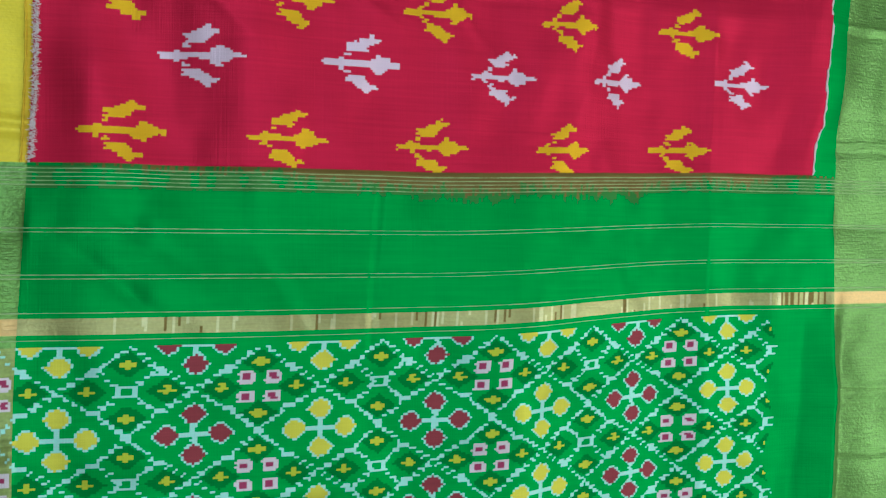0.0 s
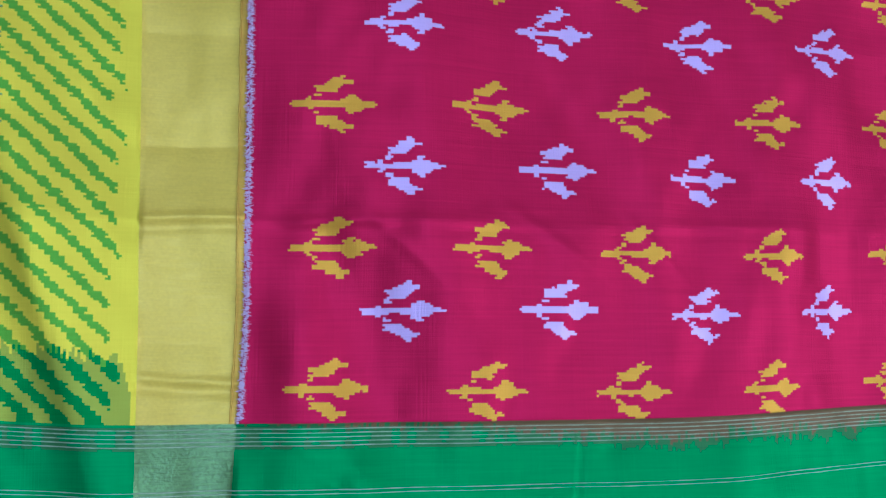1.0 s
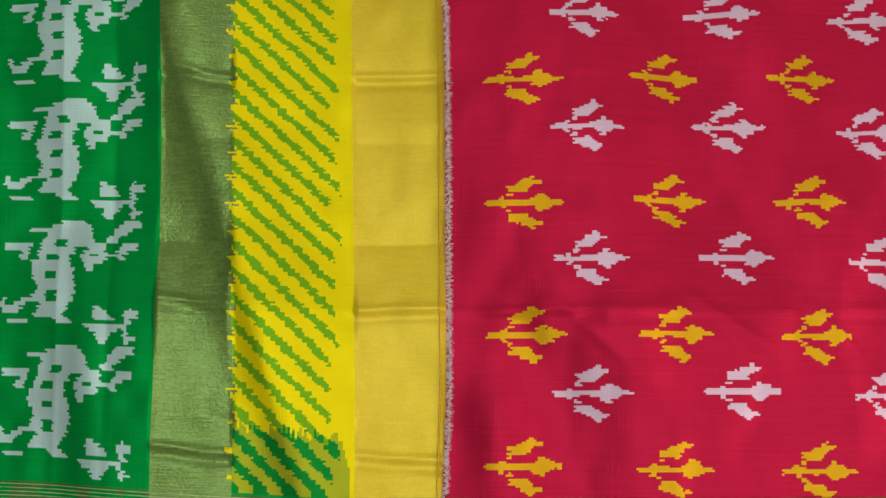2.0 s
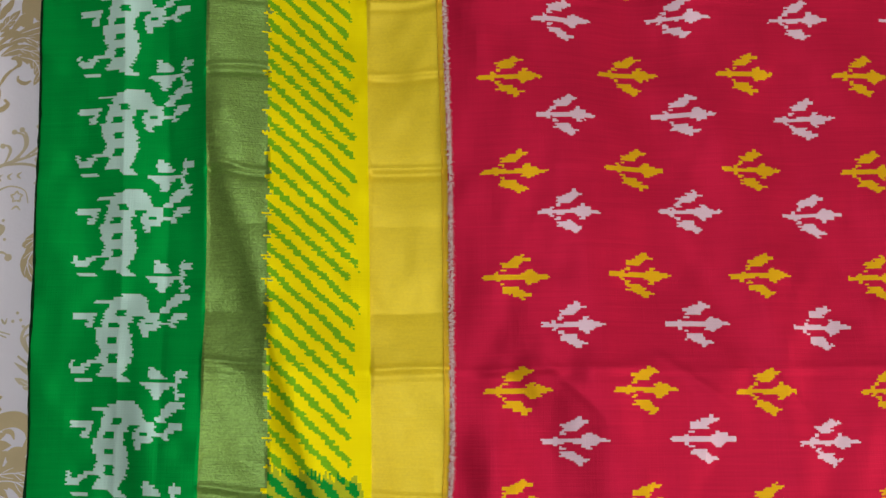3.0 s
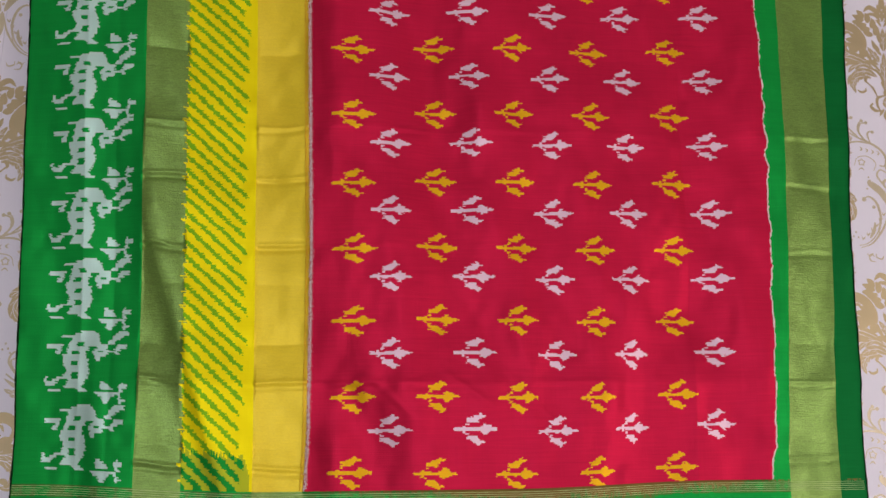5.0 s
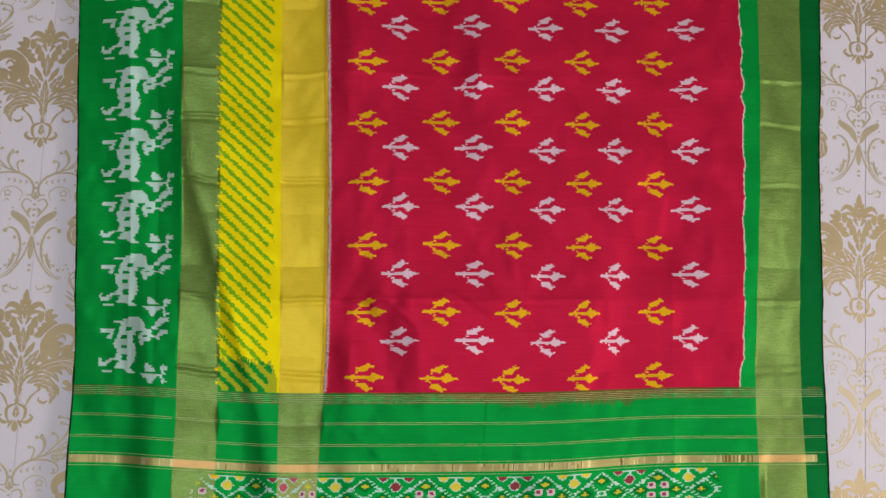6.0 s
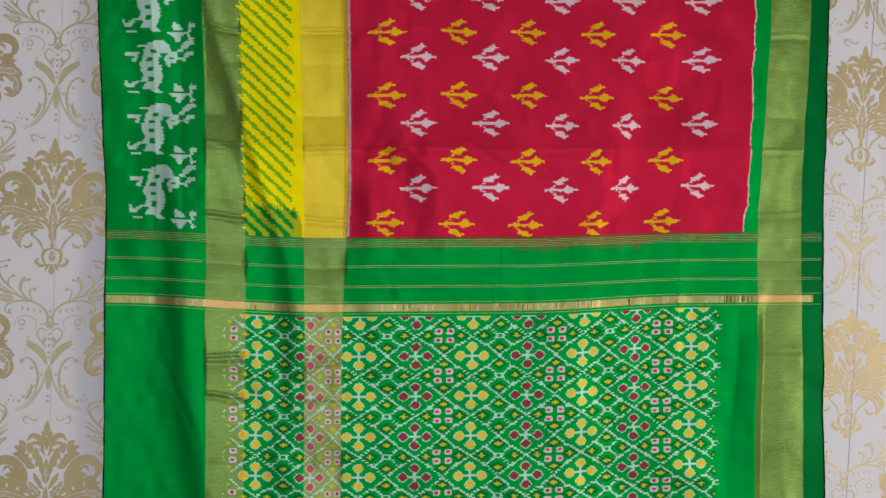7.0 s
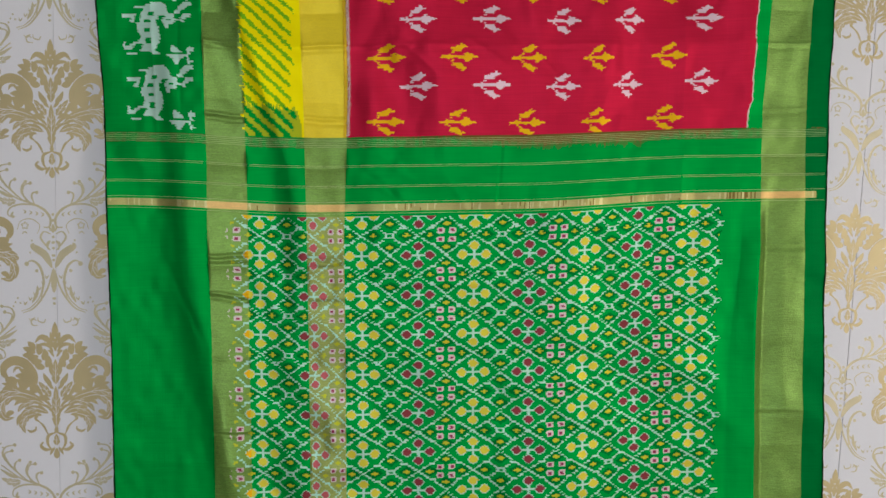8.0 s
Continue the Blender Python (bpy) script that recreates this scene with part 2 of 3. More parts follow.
def palmette():
    """The spreading leaf bouquet, its tip at the origin, 23 cm high."""
    bm = bmesh.new()
    leaf(bm, pts(1, 0, 78, 0, 40, 0, -4), 34 * K)
    leaf(bm, pts(1, 0, 148, 0, 110, 0, 80), 22 * K)
    for s in (-1, 1):
        leaf(bm, pts(s, 5, 100, 17, 75, 25, 48), 20 * K)
        leaf(bm, pts(s, 8, 128, 36, 90, 72, 74, 104, 104), 30 * K, 0, 0, 0.12)
        leaf(bm, pts(s, 10, 152, 34, 118, 68, 112, 92, 122), 19 * K)
        leaf(bm, pts(s, 6, 178, 24, 150, 40, 142), 14 * K)
        # upper pointed leaf
        acanthus(bm, pts(s, 46, 245, 72, 186, 110, 150, 165, 128), 92 * K, 4, 1.25)
        leaf(bm, pts(s, 40, 215, 46, 180, 62, 150), 24 * K)
        leaf(bm, pts(s, 30, 235, 36, 205, 28, 175), 16 * K)
        # shell that curls over
        leaf(bm, pts(s, 96, 318, 112, 262, 158, 210, 214, 196, 258, 224, 262, 268, 236, 286), 49 * K, 0, 0, 0.18)
        leaf(bm, pts(s, 250, 226, 262, 252, 240, 284), 26 * K)
        leaf(bm, pts(s, 104, 322, 140, 266, 188, 236), 38 * K)
        leaf(bm, pts(s, 116, 322, 162, 280, 206, 272), 40 * K)
        leaf(bm, pts(s, 176, 232, 202, 234, 214, 256), 15 * K, 0, 0, 0.3)
        leaf(bm, pts(s, 120, 334, 178, 302, 232, 300), 22 * K)
        # wide flame and drooping leaf
        acanthus(bm, pts(s, 96, 372, 176, 338, 274, 312), 72 * K, 3, 1.45)
        leaf(bm, pts(s, 74, 398, 160, 366, 236, 356, 288, 384, 296, 398), 52 * K, 4, 0.25, 0.1)
        leaf(bm, pts(s, 120, 398, 196, 378, 252, 392, 282, 440, 262, 492, 214, 492), 56 * K, 4, 0.3, 0.12)
        leaf(bm, pts(s, 232, 372, 276, 400, 290, 450), 30 * K)
        leaf(bm, pts(s, 130, 410, 178, 402, 214, 428), 26 * K)
        leaf(bm, pts(s, 60, 424, 110, 404, 168, 428, 196, 462), 38 * K, 3, 0.25)
        leaf(bm, pts(s, 214, 462, 240, 470, 258, 498), 26 * K)
        # lower leaf with its small volute
        leaf(bm, pts(s, 40, 470, 96, 446, 152, 460, 188, 500), 42 * K, 3, 0.25, 0.1)
        leaf(bm, pts(s, 96, 470, 150, 486, 172, 528, 158, 572), 46 * K, 4, 0.35)
        leaf(bm, pts(s, 150, 470, 186, 492, 200, 532), 24 * K)
        leaf(bm, pts(s, 74, 480, 96, 478, 104, 500, 88, 512), 18 * K, 0, 0, 0.3)
        leaf(bm, pts(s, 148, 556, 128, 566, 106, 556, 104, 540), 13 * K, 0, 0, 0.5)
        leaf(bm, pts(s, 44, 580, 66, 536, 96, 508), 11 * K, 0, 0, 0.6)
        # inner leaves on both sides of the stem
        leaf(bm, pts(s, 8, 282, 22, 240, 18, 206), 26 * K)
        leaf(bm, pts(s, 22, 322, 46, 296, 62, 262), 26 * K)
        leaf(bm, pts(s, 12, 346, 34, 318, 36, 288), 18 * K)
        leaf(bm, pts(s, 66, 382, 92, 344, 106, 318), 22 * K)
        leaf(bm, pts(s, 30, 402, 66, 384, 106, 394), 20 * K)
        leaf(bm, pts(s, 26, 386, 52, 350, 86, 306), 40 * K, 3, 0.35)
        leaf(bm, pts(s, 20, 440, 56, 404, 100, 392), 15 * K)
        leaf(bm, pts(s, 16, 470, 44, 436, 92, 424), 15 * K)
        leaf(bm, pts(s, 30, 660, 58, 660, 80, 640, 68, 622), 18 * K, 0, 0, 0.5)
        leaf(bm, pts(s, 10, 650, 24, 668, 34, 690), 15 * K)
        leaf(bm, pts(s, 4, 572, 42, 590, 44, 632, 22, 668), 16 * K, 0, 0, 0.5)
    leaf(bm, pts(1, 0, 320, 0, 262, 0, 190), 44 * K, 3, 0.3)
    leaf(bm, pts(1, 0, 545, 0, 440, 0, 330), 52 * K, 4, 0.3)
    leaf(bm, pts(1, 0, 640, 0, 612, 0, 580), 34 * K, 2, 0.3)
    leaf(bm, pts(1, 0, 708, 0, 682, 0, 652), 30 * K)
    leaf(bm, pts(1, 0, 575, 0, 556, 0, 530), 20 * K, 0, 0, 0.5)
    lift(bm)
    return bm


def scrollwork():
    """Ferns, volutes and strokes that hang below a palmette."""
    bm = bmesh.new()
    for s in (-1, 1):
        # the fern branch with its curled fronds
        leaf(bm, pts(s, 48, 962, 18, 958, 14, 914, 46, 870, 108, 838, 190, 806, 282, 738), 13 * K, 0, 0, 0.5)
        leaf(bm, pts(s, 186, 824, 226, 830, 284, 806), 44 * K, 4, 0.45)
        leaf(bm, pts(s, 196, 806, 240, 790, 290, 758), 18 * K)
        for x, y, a, b, c, d, e, f in ((150, 824, 236, 742, 266, 682, 228, 664), (232, 752, 274, 690, 262, 646, 214, 634), (176, 806, 214, 760, 210, 726, 190, 714),
                                       (112, 838, 150, 792, 144, 746, 112, 734), (132, 824, 156, 780, 152, 744, 136, 726), (92, 844, 106, 800, 96, 782, 80, 782)):
            leaf(bm, pts(s, x, y, a, b, c, d, e, f), 10 * K, 0, 0, 0.65)
            knob(bm, s, e, f, 9)
        leaf(bm, pts(s, 22, 890, 74, 852, 158, 842, 216, 862, 226, 896, 196, 912), 9 * K, 0, 0, 0.6)
        leaf(bm, pts(s, 200, 880, 208, 900, 190, 906), 12 * K)
        for i in range(4):
            x = 52 + 30 * i
            leaf(bm, pts(s, x + 6, 906 - 5 * i, x - 4, 895 - 5 * i, x + 8, 884 - 5 * i), 8 * K, 0, 0, 0.3)
        leaf(bm, pts(s, 80, 994, 68, 950, 112, 918, 164, 930, 180, 972), 5 * K, 0, 0, 0.7)
        for i in range(5):
            a, b = 1.2566 * i - 0.31, 1.2566 * i + 0.32
            x, y = 142, 952
            leaf(bm, pts(s, x + 20 * math.cos(a), y + 20 * math.sin(a), x + 13 * math.cos(a + 0.3), y + 13 * math.sin(a + 0.3), x + 11 * math.cos(b), y + 11 * math.sin(b)), 6 * K, 0, 0, 0.6)
            leaf(bm, pts(s, x + 11 * math.cos(b), y + 11 * math.sin(b), x + 15 * math.cos(b + 0.3), y + 15 * math.sin(b + 0.3), x + 20 * math.cos(b + 0.62), y + 20 * math.sin(b + 0.62)), 6 * K, 0, 0, 0.6)
        leaf(bm, pts(s, 130, 994, 144, 984, 158, 996), 7 * K, 0, 0, 0.4)
        # the spindle with its volutes
        leaf(bm, pts(s, 16, 1080, 48, 1042, 64, 1012, 46, 984, 14, 996), 10 * K, 0, 0, 0.6)
        leaf(bm, pts(s, 14, 1030, 30, 1050, 26, 1078), 16 * K)
        leaf(bm, pts(s, 8, 1172, 44, 1104, 100, 1062, 100, 1042), 38 * K, 0, 0, 0.1)
        leaf(bm, pts(s, 66, 1330, 52, 1240, 70, 1166, 108, 1134, 142, 1148), 13 * K, 0, 0, 0.4)
        knob(bm, s, 136, 1150, 12)
        knob(bm, s, 86, 1186, 9)
        leaf(bm, pts(s, 112, 1352, 88, 1306, 84, 1262), 17 * K)
        leaf(bm, pts(s, 6, 1180, 34, 1280, 96, 1372, 158, 1404), 10 * K, 0, 0, 0.4)
        leaf(bm, pts(s, 54, 1240, 72, 1320, 120, 1376, 168, 1394), 6 * K, 0, 0, 0.6)
        for i in range(6):
            x, y = 34 + 17 * i + i * i, 1216 + 32 * i - i * i
            leaf(bm, pts(s, x - 8, y - 6, x + 4, y + 8, x + 10, y - 8), 8 * K, 0, 0, 0.3)
        for a in ((44, 1436, 56, 1454, 82, 1446, 84, 1428), (86, 1470, 112, 1466, 118, 1440, 98, 1428), (92, 1446, 104, 1436, 118, 1444, 130, 1432)):
            leaf(bm, pts(s, *a), 7 * K, 0, 0, 0.5)
        for x, y in ((108, 1030), (118, 1092), (184, 1326), (196, 1348), (206, 1368), (172, 1352)):
            knob(bm, s, x, y, 5)
        leaf(bm, pts(s, 2, 984, 14, 972, 20, 952), 10 * K)
    for i, y in enumerate((896, 926, 1012, 1040, 1070, 1108, 1132, 1330, 1356)):
        disc(bm, 0, -y * K, (8 + 2 * (i % 2)) * K, 7 * K, 10)
    leaf(bm, pts(1, 0, 990, 0, 966, 0, 944), 20 * K)
    leaf(bm, pts(1, 0, 1300, 0, 1230, 0, 1170), 30 * K)
    lift(bm)
    return bm


def strip(name, xa0, xa1, xb0, xb1):
    """A hung length of paper 1 mm thick: its two edges at the foot (a) and the head (b)."""
    bm = bmesh.new()
    front = [bm.verts.new((x, WALL_Y - 0.001, z)) for x, z in ((xa0, 0.05), (xa1, 0.05), (xb1, 2.68), (xb0, 2.68))]
    back = [bm.verts.new((v.co.x, WALL_Y + 0.001, v.co.z)) for v in front]
    bm.faces.new(front)
    for i in range(4):
        j = (i + 1) % 4
        bm.faces.new((front[j], front[i], back[i], back[j]))
    return part(name, bm, PAPER, wall_north)


def seam_west(z):
    return -0.5128 + 0.0134 * z


def seam_east(z):
    return 0.797 + 0.089 * z


G = 0.0006
strip("wallpaper_strip", -2.38, seam_west(0.05) - 0.0003, -2.38, seam_west(2.68) - 0.0003)
strip("wallpaper_strip", seam_west(0.05) + 0.0003, seam_east(0.05) - G, seam_west(2.68) + 0.0003, seam_east(2.68) - G)
strip("wallpaper_strip", seam_east(0.05) + G, 2.38, seam_east(2.68) + G, 2.38)

bm = palmette()
palm = bpy.data.meshes.new("palmette_print")
bm.to_mesh(palm), bm.free()
palm.materials.append(INK), palm.materials.append(PAPER)
bm = scrollwork()
scroll = bpy.data.meshes.new("scroll_print")
bm.to_mesh(scroll), bm.free()
scroll.materials.append(FAINT), scroll.materials.append(PAPER)


def damask(x, z, size, lean):
    for data, name in ((palm, "palmette_print"), (scroll, "scroll_print")):
        ob = new(name, data)
        ob.parent = wall_north
        ob.matrix_basis = pose(x, WALL_Y - 0.0012, z, 0, lean, 0) @ Matrix.Scale(size, 4)


for col in range(-3, 2):
    for row in range(-2, 4):
        z = 1.424 + 0.476 * row + (0.238 if col % 2 else 0)
        if 0.4 < z < 2.6:
            damask(-0.5155 + 0.0115 * z + 0.157 * col, z, 1.0, 0.7)
for col in range(-1, 4):
    for row in range(-2, 4):
        z = 1.127 + 0.472 * row + (0.236 if col % 2 else 0)
        if 0.4 < z < 2.6:
            damask(0.796 + 0.0825 * z + 0.156 * col, z, 0.99, 4.8)


# ---- the sari: one woven cloth, u across it, v along its height, both in metres ----
DU, DV = 0.002, 0.0017
U0, U1, V0, V1 = -0.425, 0.815, 0.40, 2.14
NU, NV = round((U1 - U0) / DU), round((V1 - V0) / DV)
HEAD = 1.251                       # foot of the crimson field
PALLU = 1.1188                     # top of the lattice end piece
ZARI_A, STRIPE, ZARI_B, FIELD = -0.249, -0.185, -0.080, 0.0
FIELD_END, ZARI_C, EDGE = 0.695, 0.719, 0.785
rng = np.random.default_rng(7)


def smooth(a, lo, hi):
    t = np.clip((a - lo) / (hi - lo), 0, 1)
    return t * t * (3 - 2 * t)


def clouds(u, v, size, seed, stretch=1.0):
    """Smooth noise from -1 to 1 with grains of that size."""
    g = np.random.default_rng(seed).uniform(-1, 1, (97, 97))
    a, b = (u + 5) / size, (v + 5) / (size * stretch)
    i, j = np.floor(a).astype(int), np.floor(b).astype(int)
    fa, fb = a - i, b - j
    fa, fb = fa * fa * (3 - 2 * fa), fb * fb * (3 - 2 * fb)
    i0, i1, j0, j1 = i % 97, (i + 1) % 97, j % 97, (j + 1) % 97
    return (g[i0, j0] * (1 - fa) + g[i1, j0] * fa) * (1 - fb) + (g[i0, j1] * (1 - fa) + g[i1, j1] * fa) * fb


def hang_x(u, v):
    """How the cloth hangs sideways: it narrows towards its foot, most in the folds on its right."""
    z = (0.4, 0.728, 0.915, 1.084, 1.334, 1.612, 1.906, 2.14)
    knots = (
        (-0.425, (-0.405, -0.403, -0.402, -0.403, -0.407, -0.421, -0.437, -0.449)),
        (-0.249, (-0.240, -0.234, -0.233, -0.237, -0.236, -0.244, -0.255, -0.263)),
        (-0.185, (-0.174, -0.173, -0.173, -0.171, -0.174, -0.183, -0.193, -0.201)),
        (-0.080, (-0.078, -0.074, -0.073, -0.072, -0.075, -0.082, -0.089, -0.094)),
        (0.0, (-0.018, -0.014, -0.012, -0.011, 0.000, -0.001, -0.009, -0.014)),
        (0.305, (0.274, 0.2765, 0.280, 0.2855, 0.305, 0.308, 0.308, 0.308)),
        (0.545, (0.503, 0.507, 0.511, 0.517, 0.533, 0.546, 0.553, 0.556)),
        (0.695, (0.652, 0.661, 0.663, 0.674, 0.687, 0.707, 0.715, 0.722)),
        (0.719, (0.682, 0.689, 0.691, 0.702, 0.711, 0.734, 0.751, 0.763)),
        (0.785, (0.772, 0.776, 0.780, 0.782, 0.788, 0.810, 0.832, 0.849)),
        (0.815, (0.808, 0.814, 0.818, 0.821, 0.824, 0.842, 0.867, 0.886)),
    )
    cols = [np.interp(v, z, xs) for _, xs in knots]
    ks = [k for k, _ in knots]
    x = np.zeros_like(u)
    for a, b, ca, cb in zip(ks, ks[1:], cols, cols[1:]):
        inside = (u >= a - 1e-9) & (u <= b + 1e-9)
        f = (u - a) / (b - a)
        x = np.where(inside, ca + (cb - ca) * f, x)
    return x


def hang_z(u, v):
    low = smooth(v, 1.65, 1.2)
    return v + 0.0115 * smooth(u, 0.30, 0.62) * smooth(v, 1.6, 1.1) + 0.0175 * smooth(u, -0.05, -0.42) * low


def ridge(u, v, at, height, reach, side, crisp=0.011):
    """A fold that falls off sharply on one side (side 1: its right) and fades over reach on the other."""
    d = (u - at) * side
    return height / (1 + np.exp(np.clip(d / crisp, -40, 40))) * np.exp(-np.maximum(-d, 0) / reach)


def hang_h(u, v):
    """How far the cloth stands out from its mean plane, towards the room."""
    f1 = np.interp(v, (1.0, 1.28, 1.63, 1.9), (0.41, 0.435, 0.525, 0.56))
    f2 = np.interp(v, (0.6, 1.15, 1.5, 1.8), (0.583, 0.587, 0.579, 0.573))
    g = np.interp(v, (0.6, 0.98, 1.35, 1.8), (-0.215, -0.295, -0.315, -0.30))
    k = np.interp(v, (0.7, 1.10, 1.2, 1.42, 1.62, 1.75), (-0.10, -0.105, -0.112, -0.180, -0.240, -0.255))
    q = np.interp(v, (1.25, 1.5, 1.75, 2.0), (0.11, 0.055, 0.03, 0.02))
    h = ridge(u, v, f1, 0.024, 0.12, 1, 0.019) * (0.5 + 0.5 * smooth(v, 1.05, 1.25) * smooth(v, 1.95, 1.6))
    # a pressed crease the whole height of the cloth: a valley above, a ridge below
    h = h - 0.0105 * (2 * smooth(v, 1.40, 1.54) - 1) * (0.45 + 0.55 * smooth(v, 0.9, 1.2)) * np.exp(-np.abs(u - f2) / 0.042)
    start = 0.692 - 0.016 * smooth(v, 1.05, 0.75)
    pleat = np.clip((u - start) / (0.7165 - start), 0, 1) * smooth(u, 0.732, 0.7165)
    h = h + (0.015 * pleat - 0.006 * smooth(u, 0.62, 0.69) * smooth(u, 0.76, 0.72)) * smooth(v, 1.16, 1.03)
    h = h + ridge(u, v, g, 0.026, 0.08, -1) * (0.25 + 0.75 * smooth(v, 1.55, 1.3))
    h = h + ridge(u, v, k, 0.022, 0.06, -1) * smooth(v, 1.85, 1.65) * (0.4 + 0.6 * smooth(v, 0.9, 1.15))
    h = h + ridge(u, v, q, 0.018, 0.12, -1) * smooth(v, 1.3, 1.4)
    field_in = smooth(u, 0.0, 0.06) * smooth(v, 1.1, 1.3)
    h = h + field_in * (0.0112 * clouds(u + 0.12 * v, v, 0.075, 80, 5.0) + 0.0024 * clouds(u - 0.2 * v, v, 0.03, 81, 3.0))
    calm = 1 - 0.88 * smooth(u, -0.19, -0.25) * smooth(v, 1.16, 1.08)
    h = h + 0.003 * np.sin(u * 21 + 0.8 * np.sin(v * 4)) + calm * (0.0070 * clouds(u, v, 0.13, 1, 2.4) + 0.0042 * clouds(u + 0.3 * v, v, 0.05, 2, 1.8))
    h = h + 0.0010 * clouds(u, v, 0.018, 3, 1.5)
    metal = 0.04 + 0.96 * np.clip(sum(smooth(u, a - 0.003, a + 0.003) * smooth(u, b + 0.003, b - 0.003) * k for a, b, k in ((ZARI_A, STRIPE, 1.0), (ZARI_B, FIELD, 0.6), (ZARI_C, EDGE, 0.3))), 0, 1)
    # pressed lengthwise folds of the green border
    h = h + np.interp(u, (-0.425, -0.395, -0.335, -0.290, -0.249, -0.19, -0.1), (-0.004, 0.001, 0.010, 0.002, 0.009, 0.006, 0.0)) * smooth(v, 1.12, 1.34)
    # the end piece bellies out a little
    h = h + 0.016 * smooth(v, 1.30, 1.10) * smooth(u, -0.2, 0.05) * smooth(u, 0.62, 0.35)
    for i, at in enumerate((1.79, 1.40, 1.035, 0.70)):
        d = v - at - 0.004 * clouds(u, v * 0 + at, 0.09, 10 + i)
        h = h + np.maximum(metal, 0.2) * 0.0080 * np.exp(-np.abs(d) / 0.024)
    for i, at in enumerate((1.92, 1.71, 1.606, 1.545, 1.46, 1.31, 1.20, 0.87)):
        d = v - at - 0.004 * clouds(u, v * 0 + at, 0.09, 20 + i)
        h = h - metal * (0.0056 - 0.0022 * (i % 2)) * np.exp(-np.abs(d) / 0.019)
    for i, at in enumerate((1.795, 1.402)):
        d = v - at - 0.003 * clouds(u, v * 0 + at, 0.09, 60 + i)
        sharp = 0.55 + 0.45 * clouds(u, v * 0, 0.05, 62 + i)
        h = h + 0.0010 * sharp * (np.exp(-(d / 0.0038) ** 2) - 0.7 * np.exp(-((d + 0.007) / 0.0045) ** 2)) * smooth(u, -0.01, 0.01) * smooth(u, 0.6, 0.4)
    # sharp pressed lines in the stiff metal stripes
    for i, at in enumerate((1.795, 1.712, 1.606, 1.403, 1.285, 1.05, 0.985, 0.76)):
        d = v - at - 0.004 * clouds(u, v * 0 + at, 0.04, 70 + i)
        h = h + metal * (0.0024 * np.exp(-(d / 0.0032) ** 2) - 0.0024 * np.exp(-((d + 0.0075) / 0.0045) ** 2))
    # small wrinkles that run out of the pressed crease
    for a, b, slope, high in ((0.115, 1.385, -0.9, 0.0012), (0.235, 1.39, -0.7, 0.0016), (0.33, 1.375, -1.0, 0.0009), (0.17, 1.405, 0.15, 0.0014), (0.06, 1.402, 0.1, 0.0014)):
        d = (v - b) - slope * (u - a)
        h = h + high * np.exp(-(d / 0.007) ** 2) * np.exp(-((u - a) / 0.035) ** 2)
    # the thin end piece is crumpled
    h = h + (0.0016 * clouds(u + 0.5 * v, v, 0.033, 50, 1.3) + 0.0022 * np.exp(-((v - 1.005 + 0.02 * (u - 0.12)) / 0.006) ** 2) * np.exp(-((u - 0.14) / 0.09) ** 2)) * smooth(v, 1.14, 1.08) * smooth(u, -0.25, -0.2)
    h = h + 0.010 * smooth(u, 0.605, 0.694) * smooth(u, 0.79, 0.71) * smooth(v, 1.27, 1.35)
    # a pressed crease across the heading, and slanting dents beside it
    h = h - 0.0016 * np.exp(-((u - 0.262) / 0.0032) ** 2) * smooth(v, 1.095, 1.11) * smooth(v, 1.25, 1.235)
    for a, b, slope, deep in ((0.065, 1.165, -0.75, 0.0020), (0.075, 1.205, -0.7, 0.0014), (0.19, 1.155, -1.5, 0.0014), (-0.29, 0.96, -2.2, 0.003)):
        d = ((v - b) - slope * (u - a)) / math.hypot(1, slope)
        h = h - deep * np.exp(-(d / 0.007) ** 2) * np.exp(-(((u - a) + slope * (v - b)) / math.hypot(1, slope) / 0.05) ** 2)
    # as a whole it hangs back a little on its right
    h = h - 0.005 - 0.002 * smooth(u, 0.36, 0.58)
    field = (u > FIELD) & (u < FIELD_END + 0.0025 * clouds(u * 0, v, 0.02, 30)) & (v > HEAD)
    h = h + 0.0022 * field
    # the head of the cloth is pinned flat to the wall
    return np.where(v > 2.07, h * (1 - smooth(v, 2.07, 2.13)) - 0.0365 * smooth(v, 2.07, 2.135), h)


def drape(u, v, off=0.0):
    u, v = np.asarray(u, float), np.asarray(v, float)
    return np.stack([hang_x(u, v), -hang_h(u, v) - off, hang_z(u, v)], -1)


SARI = Vector((0.19, 0.0, V0))
gu, gv = np.meshgrid(U0 + DU * np.arange(NU + 1), V0 + DV * np.arange(NV + 1))
grid = drape(gu, gv)
du, dv = np.gradient(grid, axis=1), np.gradient(grid, axis=0)
normal = np.cross(du, dv)
normal /= np.linalg.norm(normal, axis=-1, keepdims=True)
grid = (grid - np.array(SARI)).reshape(-1, 3)
normal = normal.reshape(-1, 3)

# ---- the woven pattern, cell by cell ----
cu, cv = np.meshgrid(U0 + DU * (np.arange(NU) + 0.5), V0 + DV * (np.arange(NV) + 0.5))
row_of = np.arange(NV)[:, None] * np.ones((1, NU), int)
col_of = np.arange(NU)[None, :] * np.ones((NV, 1), int)
slip = rng.uniform(-1, 1, (NV, 64))
lap = rng.uniform(-1, 1, (NU, 64))


def ragged(key, amount):
    """The uneven edges of tie-dyed threads: each row of weft lies a little off."""
    return amount * slip[row_of, key % 64]


names = list(DYES)
dye = np.full((NV, NU), names.index("green"))
own = np.zeros((NV, NU), int)
PARTS = []


